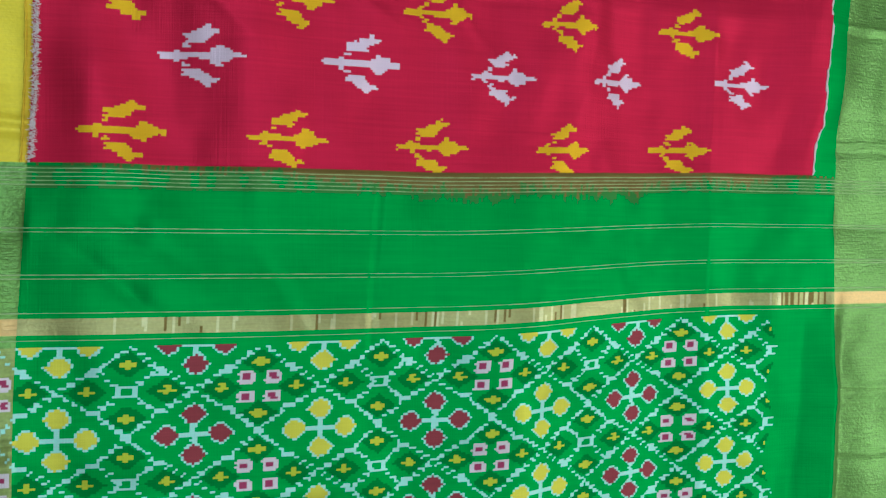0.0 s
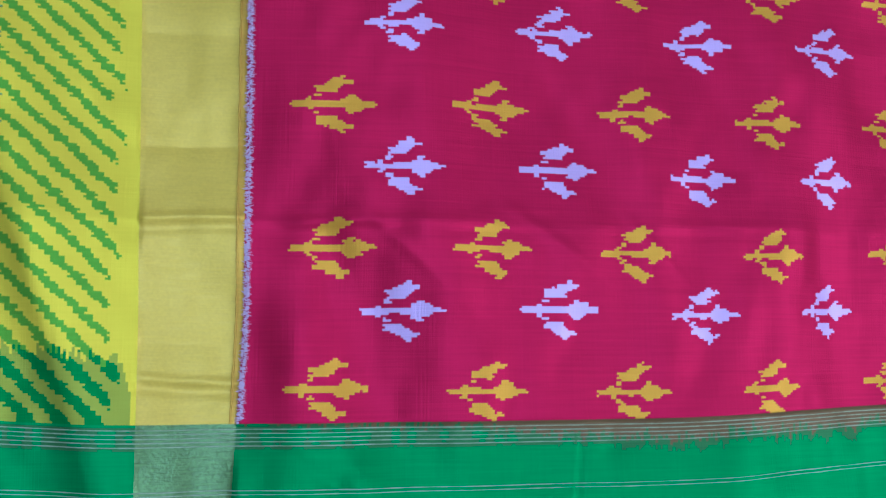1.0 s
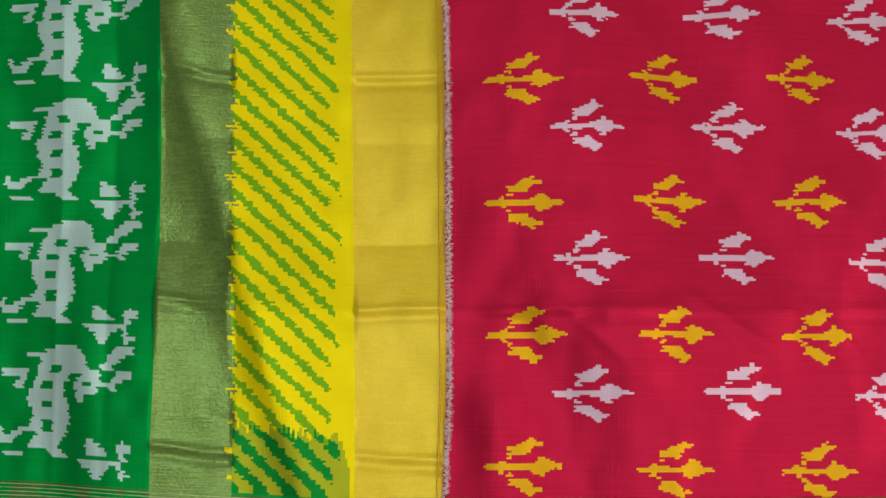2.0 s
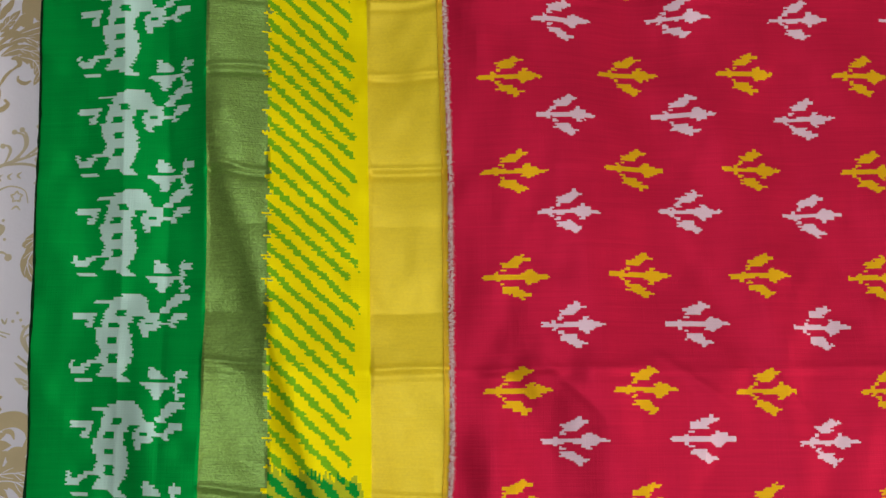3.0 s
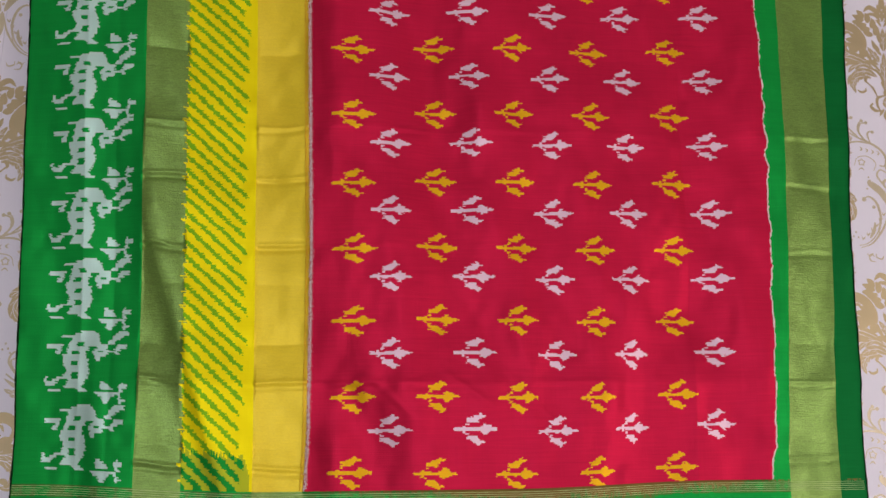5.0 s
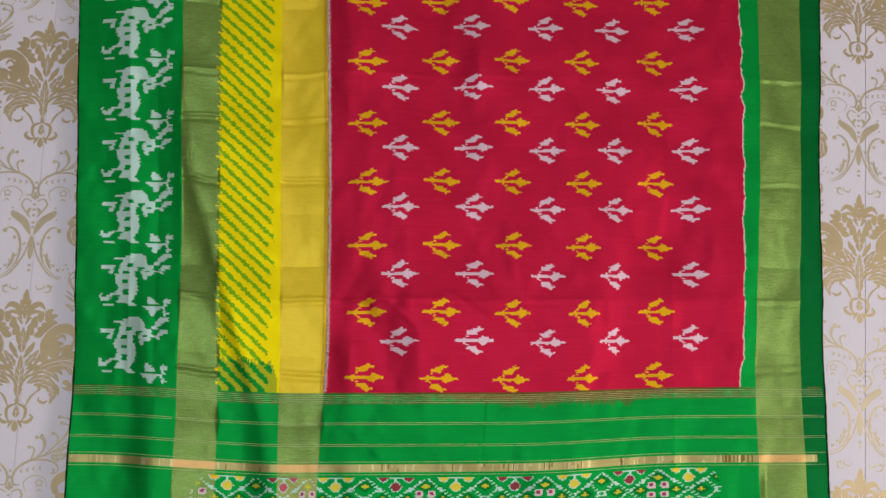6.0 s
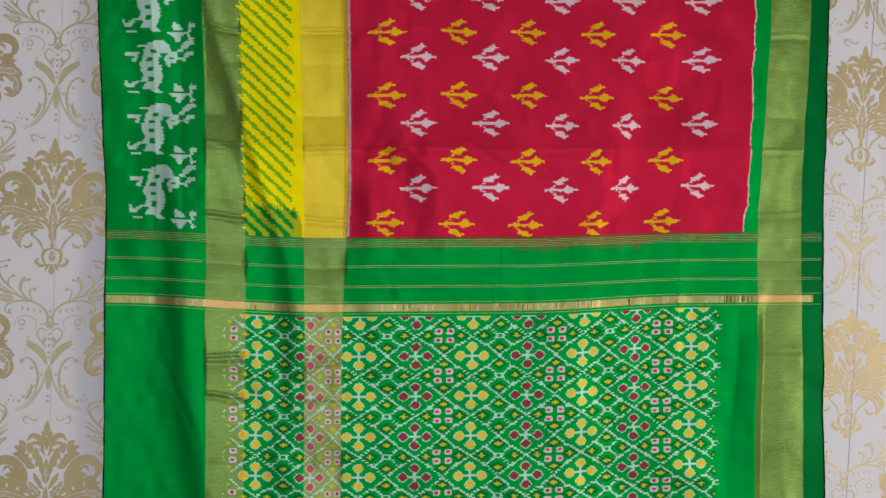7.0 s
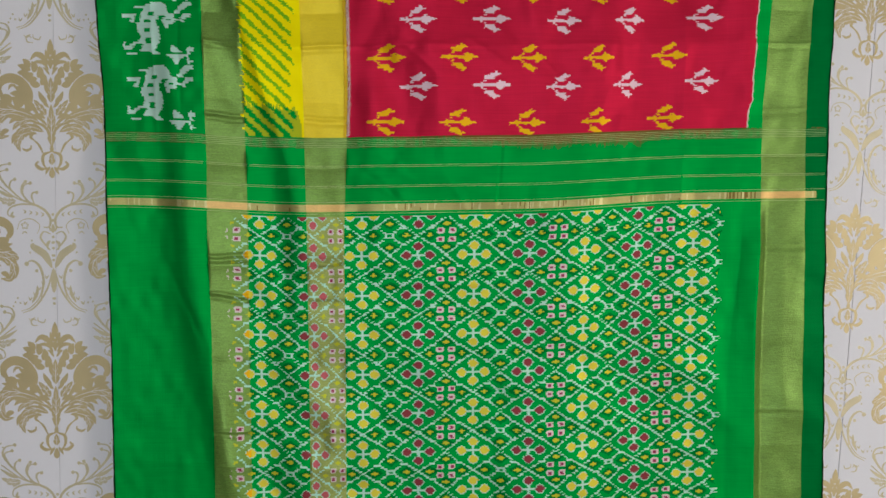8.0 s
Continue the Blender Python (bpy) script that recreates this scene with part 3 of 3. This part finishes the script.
def panel(name, mask, color=None, label=""):
    """Marks a region of the cloth as one part, and dyes it."""
    PARTS.append((name, label))
    own[mask] = len(PARTS)
    if color:
        dye[mask] = names.index(color)


def tint(mask, color):
    dye[mask] = names.index(color)


above = cv > HEAD
wave = 0.0025 * clouds(cu * 0, cv, 0.02, 30)
panel("figured_border", above & (cu < ZARI_A), "green", "green silk border with white stepped figures")
panel("zari_stripe", above & (cu >= ZARI_A) & (cu < STRIPE), "olive", "olive gold metallic stripe")
panel("striped_panel", above & (cu >= STRIPE) & (cu < ZARI_B), "lemon", "lemon silk with slanting green stripes")
panel("gold_stripe", above & (cu >= ZARI_B) & (cu < FIELD), "gold", "yellow gold metallic stripe with pressed creases")
panel("crimson_field", above & (cu >= FIELD) & (cu < FIELD_END + wave), "red", "crimson silk field with rows of small flowers")
panel("selvedge", above & (cu >= -0.0065) & (cu < FIELD), "ochre", "ochre folded selvedge")
panel("frayed_edge", above & (cu >= 0.0002 + ragged(21, 0.0010)) & (cu < 0.0014 + ragged(22, 0.0022)), "cream", "white frayed cut edge")
panel("green_strip", above & (cu >= FIELD_END + wave) & (cu < ZARI_C), "green")
panel("zari_stripe", above & (cu >= ZARI_C) & (cu < EDGE), "olive", "olive gold metallic stripe")
panel("edge_strip", above & (cu >= EDGE), "edge", "bottle green selvedge strip")

# slanting stripes with stepped edges
stripe_run = cv + 0.9 * (cu + 0.095) - 0.095 + 0.0005 * lap[col_of, 3] + ragged(5, 0.0021)
stripe_count = np.interp(stripe_run, (1.00, 1.343, 1.652, 1.858, 2.10), (-29.3, -14.0, 0.0, 9.0, 19.7))
stripe_phase = stripe_count % 1
stop = -0.097 + 0.006 * clouds(cu * 0, np.floor(stripe_count), 1.0, 31) + ragged(9, 0.002)
in_stripe = above & (cu >= STRIPE) & (cu < ZARI_B)
tint(in_stripe & (stripe_phase < 0.37) & (cu < stop), "lime")
saw = STRIPE - 0.008 + 0.012 * np.abs(((stripe_count + 0.2) % 1) - 0.5) * 2 + ragged(11, 0.0016)
tooth = above & (cu < STRIPE + 0.006) & (cu > ZARI_A + 0.02) & (cu >= saw)
tint(tooth & (stripe_phase >= 0.40), "lemon")
tint(above & (cu >= STRIPE) & (cu < saw), "olive")
# towards the heading the warp turns green, and dulls the yellow
turn = HEAD + 0.052 + 0.010 * clouds(cu, cv * 0, 0.02, 32) + 0.006 * lap[col_of, 7]
low = in_stripe & (cv < turn) & (cu < ZARI_B - 0.004 - 0.010 * smooth(cv, HEAD + 0.01, HEAD + 0.06))
tint(low, "khaki")
tint(low & ((stripe_phase < 0.47) | (stripe_phase > 0.97)) & (cu < stop), "stem")

# flowers of the crimson field
# each span of a flower: from y to y off its stem, from x to x along it, in millimetres
FLOWER = ((0, 2.3, -33, 9), (0, 5.0, -21, -16.4), (0, 3.2, 6.4, 25.0), (0, 5.3, 8.2, 22.6), (5.3, 8.0, 11.4, 16.8), (0, 2.1, 24, 31), (0, 1.2, 24, 34),
          (5.4, 8.2, -15.5, -10.3), (9.3, 11.0, -13.5, 2.6), (10.6, 13.2, -12.0, 4.4), (13.0, 15.4, -14.2, 6.6), (15.2, 17.0, -8.2, 8.4), (16.4, 19.2, -4.2, 14.4), (19.0, 20.6, 0.8, 9.4),
          (20.4, 22.8, 3.4, 8.0))


def flower(u0, v0, key, color, narrow=1.0):
    near = (np.abs(cu - u0) < 0.038) & (np.abs(cv - v0) < 0.026) & above
    r, c = np.where(near)
    x = (cu[r, c] - u0) * 1000 / narrow + slip[r, key % 64] * 1.5
    y = (cv[r, c] - v0) * 1000
    ay = np.abs(y + 0.4 * np.sin(key + 0.2 * x))
    m = np.zeros(x.shape, bool)
    for y0, y1, x0, x1 in FLOWER:
        m |= (ay >= y0) & (ay < y1) & (x > x0) & (x < x1)
    PARTS.append(("flower_motif", ""))
    own[r[m], c[m]] = len(PARTS)
    dye[r[m], c[m]] = names.index(color)


LIFT = {"amber": "amber flower woven in the crimson field", "white": "white flower woven in the crimson field"}
# rows and columns of flowers, with the slant and sag of each column
AMBER_U, AMBER_LEAN = (0.0643, 0.1863, 0.3058, 0.4273, 0.5545), (0.0002, 0.0007, 0.0011, 0.0004, 0.0000)
WHITE_U, WHITE_LEAN = (0.1180, 0.2410, 0.3649, 0.4831, 0.6108), (0.0006, 0.0002, 0.0007, 0.0002, -0.0004)
AMBER_V, AMBER_SAG, AMBER_SLANT = (1.2734, 1.3810, 1.4938, 1.6043, 1.7095, 1.8214, 1.9329, 2.0444), (-0.0025, 0.0017, 0.0008, -0.0018, 0.0018), (-0.0022, 0.0004, 0.0008, 0.0001, 0.0010)
WHITE_V, WHITE_SAG, WHITE_SLANT = (1.3340, 1.4446, 1.5592, 1.6633, 1.7729, 1.8845, 1.9960, 2.1075), (-0.0020, 0.0022, -0.0016, -0.0013, 0.0027), (-0.0010, 0.0002, 0.0003, -0.0001, 0.0006)
AMBER_WIDE, WHITE_WIDE = (0.97, 0.94, 0.91, 0.90, 0.91), (0.90, 0.95, 0.90, 0.89, 0.88)
for j in range(8):
    up = min(j, 6) - 2.5
    for i in range(5):
        thin = 0.91 if (i == 3 and j < 2) else 1.0
        flower(AMBER_U[i] + AMBER_LEAN[i] * up, AMBER_V[j] + AMBER_SAG[i] + AMBER_SLANT[i] * up, 5 * j + i, "amber", AMBER_WIDE[i] * thin)
        PARTS[-1] = ("flower_motif", LIFT["amber"])
        flower(WHITE_U[i] + WHITE_LEAN[i] * up, WHITE_V[j] + WHITE_SAG[i] + WHITE_SLANT[i] * up, 31 + 5 * j + i, "white", WHITE_WIDE[i] * thin)
        PARTS[-1] = ("flower_motif", LIFT["white"])

# stepped hook figures of the green border
# its weaving chart: 2 mm a mark along, 3.3 mm a row
HOOK = """                          ##########                 ########
                     #################             ##########
            ###########################          ########
                   #####################         ######
                   #####################       #####
                 ######     #############     #####
 ############    ######     ##################       #######
 ###########     ###############      ########      ########
         ###    ################    ##########     #####
       ####     ####     #####     ####    ##########
       ####     ###      #####     ###########     ###
             #################      #########
             #################      ####
             ###################     ###
              ######     #######
              ######     ########
               #################
                #################
                #################
               #####     ########
              ######     #######
##       ###########     #######
##    #####       #############
#########        #############            ###            #
 #######        #############             ######        ######
               #############              ########      ######
                       #######            #########     ##
   #########             #######                        ###
                                      ###################
                                        ############   ##
                                           #######      ##
                                            #####       #####
                                            ####        ##""".split("\n")
HOOK = np.array([[k < len(line) and line[k] == "#" for k in range(66)] for line in HOOK])


def hook_figure(u0, v0, key):
    near = (np.abs(cu - u0) < 0.090) & (np.abs(cv - v0) < 0.080) & above & (cu < ZARI_A - 0.004)
    r, c = np.where(near)
    x = (cu[r, c] - u0) * 1000 + slip[r, key % 64] * 1.4
    y = (cv[r, c] - v0) * 1000
    row, col = np.floor((44.8 - y) / 3.3).astype(int), np.floor((x + 43.8) / 1.96).astype(int)
    ok = (row >= 0) & (row < len(HOOK)) & (col >= 0) & (col < 66)
    m = ok & HOOK[np.clip(row, 0, len(HOOK) - 1), np.clip(col, 0, 65)]
    PARTS.append(("stepped_figure", "white stepped hook figure woven in the green border"))
    own[r[m], c[m]] = len(PARTS)
    dye[r[m], c[m]] = names.index("mint")


for j in range(7):
    hook_figure(-0.3412, 1.3185 + 0.111 * min(j, 2) + 0.1073 * max(j - 2, 0), 7 * j + 2)

# the green heading with its metal threads
heading = (~above) & (cv > PALLU)
panel("heading_band", heading, "green", "green heading band crossed by fine gold threads")
warp_metal = ((cu >= ZARI_A) & (cu < STRIPE)) | ((cu >= ZARI_B) & (cu < FIELD)) | ((cu >= ZARI_C) & (cu < EDGE))
tint(heading & warp_metal, "olive")
tint(heading & (cu >= EDGE), "edge")
spread = smooth(cu, 0.01, 0.10) * smooth(cu, 0.70, 0.62) * (0.35 + 0.65 * smooth(cu, 0.1, 0.3))
runs = 0.5 + 0.5 * clouds(cu, cv * 0, 0.034, 45)
runs = spread * (0.005 + 0.009 * smooth(cu, 0.16, 0.26) * smooth(cu, 0.62, 0.5) + 0.008 * runs ** 2 + 0.009 * np.abs(clouds(cu, cv * 0, 0.007, 43)) + 0.003 * lap[col_of, 13])
damp = heading & ~warp_metal & (cu > 0)
tint(damp & (HEAD - cv < runs), "faint")
tint(damp & (HEAD - cv < runs * 0.75 - 0.002 + 0.004 * lap[col_of, 14]), "bleed")
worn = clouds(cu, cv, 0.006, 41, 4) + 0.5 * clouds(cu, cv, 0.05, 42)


# dull haze of the five close gold threads, coloured into the ground in places
haze_tint = heading & ~warp_metal & (cv > 1.2338) & (cv < 1.2492) & (cu < EDGE) & (worn + 0.6 * slip[row_of, 50] > -0.25)
tint(haze_tint & (dye == names.index("green")), "faint")


def thread(name, lo, hi, color, keep, label=""):
    m = heading & (cv > lo) & (cv < hi) & (worn > keep)
    panel(name, m, color, label)
    return m


m = thread("gold_band", 1.1268, 1.1390, "band", -9, "antique gold woven band")
tint(m & warp_metal, "copper")
tint(m & ~warp_metal & (lap[col_of, 17] + 0.6 * worn > 0.75), "pale")
tint(m & ~warp_metal & (lap[col_of, 15] + 0.8 * clouds(cu, cv * 0, 0.03, 46) > 0.9) & (worn > -0.2), "bleed")
tint(m & (cu >= EDGE + 0.016), "edge")

# the lattice end piece
lower = cv <= PALLU
panel("end_border", lower & (cu < ZARI_A), "green", "plain green silk border")
panel("end_zari_stripe", lower & (cu >= ZARI_A) & (cu < STRIPE), "olive", "olive gold metallic stripe")
panel("end_lattice", lower & (cu >= STRIPE) & (cu < ZARI_C), "green", "green silk with white diamond lattice")
panel("end_zari_stripe", lower & (cu >= ZARI_C) & (cu < EDGE), "olive", "olive gold metallic stripe with pressed creases")
panel("edge_strip", lower & (cu >= EDGE), "edge", "bottle green selvedge strip")
tint(lower & (cu >= ZARI_B) & (cu < FIELD), "tan")

PU, PV, YU, YV = 0.097, 0.0664, 0.0290, 1.0530
jit = 0.0007 * slip[row_of, (col_of // 24) % 64]
a = (cu + jit - YU) / (PU / 2)
b = (cv - YV) / (PV / 2)
left_edge = -0.222 + 0.016 * np.abs((b % 2) - 1) + jit
right_edge = 0.664 - 0.014 * np.abs((b % 2) - 1) + jit
lat = lower & (cu > left_edge) & (cu < right_edge)
even_a, even_b = 2 * np.round(a / 2), 2 * np.round(b / 2)
odd_a, odd_b = 2 * np.round((a - 1) / 2) + 1, 2 * np.round((b - 1) / 2) + 1
in_even = np.abs(a - even_a) + np.abs(b - even_b) < 1
ca, cb = np.where(in_even, even_a, odd_a), np.where(in_even, even_b, odd_b)
kind = np.mod(ca, 4).astype(int)                  # diamonds: 0 yellow, 1 bars, 2 maroon, 3 squares
odd = np.mod(ca, 2)
x, y = (a - ca) * PU / 2 * 1000, (b - cb) * PV / 2 * 1000
ax, ay = np.abs(x), np.abs(y)
# the lattice line bends round each bar or square diamond, on steps of the weft
vs0 = np.floor((cv - YV) / 0.0034) * 0.0034 + 0.0017
ox = np.abs(a - odd_a) * PU / 2 * 1000
oy = np.abs(vs0 / (PV / 2) - (2 * np.round((vs0 / (PV / 2) - 1) / 2) + 1)) * PV / 2 * 1000
odd_kind = np.mod(odd_a, 4).astype(int)
off_line = np.abs(oy - np.interp(ox, (0, 19, 21, 27, 48.5), (32.5, 18.2, 14.6, 13.6, 0)))
gap = np.mod(np.floor(cv / 0.0034) + np.floor(cu / 0.006), 4)
is_olive = (dye == names.index("olive")) | (dye == names.index("tan"))
line = (off_line < 1.75) & ((gap > 0.5) | (np.abs(ox - 23) < 5))
line |= (np.abs(oy - 14.6) < 1.9) & (ox > 18.5) & (ox < 27)
line |= (odd_kind == 1) & (np.abs(oy - 5 - (ox - 8) * 0.72) < 2.1) & (ox > 7) & (ox < 20) & (gap > 0.5)
tint(lat & line, "lace")
cross, shade = np.zeros_like(lat), np.zeros_like(lat)
for px, py in ((0, 19.5), (0, -19.5), (28.5, 0), (-28.5, 0)):
    dx, dy = np.abs(x - px), np.abs(y - py)
    cross |= ((dx < 6.2) & (dy < 1.4)) | ((dx < 2.3) & (dy < 3.5))
    shade |= dx / 15 + dy / 9.5 < 1
mids = np.isin(kind, (1, 3))
tint(lat & mids & shade & ~is_olive & ~line, "leaf")
tint(lat & mids & cross, "straw")
tint(lat & (kind == 1) & (((ay < 3.6) & (ax > 3.5) & (ax < 8)) | ((np.abs(ay - 3.2) < 1.2) & (ax < 8))), "lace")
sq = (np.abs(ax - 10.2) < 6.3) & (np.abs(ay - 7.4) < 4.5) & (np.abs(ax - 10.2) + np.abs(ay - 7.4) < 9.4)
tint(lat & (kind == 3) & sq, "blush")
tint(lat & (kind == 3) & (np.abs(ax - 10.2) < 3.0) & (np.abs(ay - 7.6) < 2.4), "magenta")
tint(lat & (odd < 0.5) & (((ax < 12) & (ay < 1.7)) | ((ax < 2.2) & (ay < 8))), "lace")


def petals(grow):
    p = np.zeros_like(lat)
    for px, py in ((20.2, 0), (-20.2, 0), (0, 14.8), (0, -14.8)):
        dx, dy = np.abs(x - px), np.abs(y - py)
        p |= ((dx / (7.3 + grow)) ** 2 + (dy / (6.5 + grow)) ** 2 < 1) | (dx / (9.6 + grow) + dy / (7.4 + grow) < 1)
    return lat & (odd < 0.5) & p


tint(petals(1.5), "lace")
core = petals(0.0)
tint(core & (kind == 0), "petal")
tint(core & (kind == 2), "maroon")
tint(core & (kind == 0) & is_olive, "amber")
tint(core & (kind == 2) & is_olive, "rose")
for i in range(-2, 8, 2):
    for j in range(-20, 3, 2):
        m = core & (ca == i) & (cb == j)
        if m.any():
            PARTS.append(("rosette", "four yellow petals woven in the lattice" if i % 4 == 0 else "four maroon petals woven in the lattice"))
            own[m] = len(PARTS)
for i in range(-1, 8, 4):
    for j in range(-19, 3, 2):
        m = lat & (kind == 3) & sq & (ca == i) & (cb == j)
        if m.any():
            PARTS.append(("squared_motif", "pale quartered motif with magenta cores"))
            own[m] = len(PARTS)


def cloth_part(name, index, parent, label):
    """One part of the cloth: its own cells of the drape, with the dyes that they carry."""
    r, c = np.where(own == index)
    if not len(r):
        return None
    w = NU + 1
    corner = np.stack([r * w + c, r * w + c + 1, (r + 1) * w + c + 1, (r + 1) * w + c], -1)
    used, flat = np.unique(corner, return_inverse=True)
    data = bpy.data.meshes.new(name)
    data.vertices.add(len(used)), data.loops.add(4 * len(r)), data.polygons.add(len(r))
    data.vertices.foreach_set("co", grid[used].astype(np.float32).ravel())
    data.loops.foreach_set("vertex_index", flat.astype(np.int32).ravel())
    data.polygons.foreach_set("loop_start", (4 * np.arange(len(r))).astype(np.int32))
    slots, slot = np.unique(dye[r, c], return_inverse=True)
    for k in slots:
        data.materials.append(DYES[names[k]])
    data.polygons.foreach_set("material_index", slot.astype(np.int32).ravel())
    data.polygons.foreach_set("use_smooth", np.ones(len(r), bool))
    data.update(calc_edges=True)
    data.normals_split_custom_set_from_vertices(normal[used].tolist())
    ob = new(name, data)
    ob.parent = parent
    return tagged(ob, label)


sari = tagged(new("sari"), "crimson, green and yellow ikat silk sari hanging flat against the wallpaper", "sari")
sari.location = SARI
HOST = {"flower_motif": "crimson_field", "stepped_figure": "figured_border", "rosette": "end_lattice", "squared_motif": "end_lattice", "gold_band": "heading_band"}
made = {}
for index, (name, label) in enumerate(PARTS, 1):
    ob = cloth_part(name, index, made[HOST[name]] if name in HOST else sari, label)
    made.setdefault(name, ob)

# layer added behind; its dark rim stands for the shadow line on both sides
bu, bv = np.meshgrid(np.linspace(U0, U1, 63), np.linspace(V0, 2.08, 60))
behind = drape(bu, bv, -0.007)
behind[..., 0] += np.where(bu < 0, -0.0022, 0.0022) * (np.abs(bu - 0.195) > 0.6)
behind = (behind - np.array(SARI)).reshape(-1, 3)
bm = bmesh.new()
vs = [bm.verts.new(p) for p in behind]
for j in range(59):
    for i in range(62):
        k = j * 63 + i
        bm.faces.new((vs[k], vs[k + 1], vs[k + 64], vs[k + 63])).smooth = True
bmesh.ops.solidify(bm, geom=bm.faces[:], thickness=0.0008)
part("added_back_layer", bm, DYES["edge"], sari)

# frayed threads along the cut edge of the crimson field
bm = bmesh.new()
for i in range(2200):
    v = HEAD + 0.003 + (2.06 - HEAD) * i / 2200
    u = 0.0012 + rng.uniform(-0.0015, 0.001)
    p = drape(u + 0.004, v, 0.0006)[()] - np.array(SARI)
    length, tilt = rng.uniform(0.0015, 0.0042), rng.uniform(-0.6, 0.6)
    base = Vector(p) + Vector((-0.004, 0, 0))
    d = Vector((length * math.cos(tilt), -rng.uniform(0, 0.0012), length * math.sin(tilt)))
    if i % 3 == 0:
        d.x *= -0.8
    n = Vector((-d.z, 0, d.x)).normalized() * 0.00035
    a4 = [bm.verts.new(q) for q in (base - n, base + n, base + d + n * 0.4, base + d - n * 0.4)]
    f = bm.verts.new(base + Vector((0, -0.0006, 0)))
    bm.faces.new((a4[0], a4[3], f)), bm.faces.new((a4[3], a4[2], f)), bm.faces.new((a4[2], a4[1], f))
tagged(part("frayed_fringe", bm, DYES["cream"], made["crimson_field"], "white frayed threads along a cut edge"), kind="stuff")


def cord(name, us, vs_, radius, material, label, wobble, seed, flat=False, parent=None):
    """A thin cord laid on the cloth along a line; flat: one that runs across the cloth."""
    bm = bmesh.new()
    r = np.random.default_rng(seed)
    rings = []
    for u, v in zip(us, vs_):
        q = Vector(drape(u, v, 0.0001 if flat else 0.001) - np.array(SARI))
        q.x += r.uniform(-wobble, wobble)
        k = radius * r.uniform(0.6, 1.3)
        rings.append([bm.verts.new(q + (Vector((0, -k * math.sin(t) * 0.8, k * math.cos(t))) if flat else Vector((k * math.cos(t), -k * math.sin(t) * 0.8, 0)))) for t in (0, 1.05, 2.1, 3.14, 4.2, 5.2)])
    for a6, b6 in zip(rings, rings[1:]):
        for i in range(6):
            bm.faces.new((a6[i], a6[(i + 1) % 6], b6[(i + 1) % 6], b6[i])).smooth = True
    return part(name, bm, material, parent or sari, label)


line_v = np.arange(HEAD + 0.001, 2.06, 0.004)
cord("raw_edge_thread", FIELD_END + 0.0025 * clouds(line_v * 0, line_v, 0.02, 30), line_v, 0.0017, DYES["cream"], "cream raw edge thread", 0.0012, 3)
cord("stitched_edge", np.full_like(line_v, -0.0065), line_v, 0.0008, DYES["ochre"], "ochre stitched edge", 0.0003, 4)

# dark cords put in for the shadow line along both sides
side_v = np.arange(V0, 2.06, 0.01)
SHADOW_LINE = silk("dark_shadow_line", (0.006, 0.030, 0.012), 0.6)
cord("shadow_line", np.full_like(side_v, U0 + 0.0004), side_v, 0.0013, SHADOW_LINE, "dark cord standing for the shadow line of the edge", 0.0002, 5)
cord("shadow_line", np.full_like(side_v, U1 - 0.0004), side_v, 0.0011, SHADOW_LINE, "dark cord standing for the shadow line of the edge", 0.0002, 6)

# fine metal threads across the heading
across = np.arange(U0 + 0.001, U1, 0.006)
for n, at in enumerate((1.2478, 1.2448, 1.2418, 1.2388, 1.2358, 1.2042, 1.2014, 1.1704, 1.1676, 1.1432, 1.1238)):
    cord("gold_thread", across, np.full_like(across, at), 0.00036 if n < 5 else 0.00042, DYES["line"], "fine pale gold thread", 0.0, 40 + n, True, made["heading_band"])
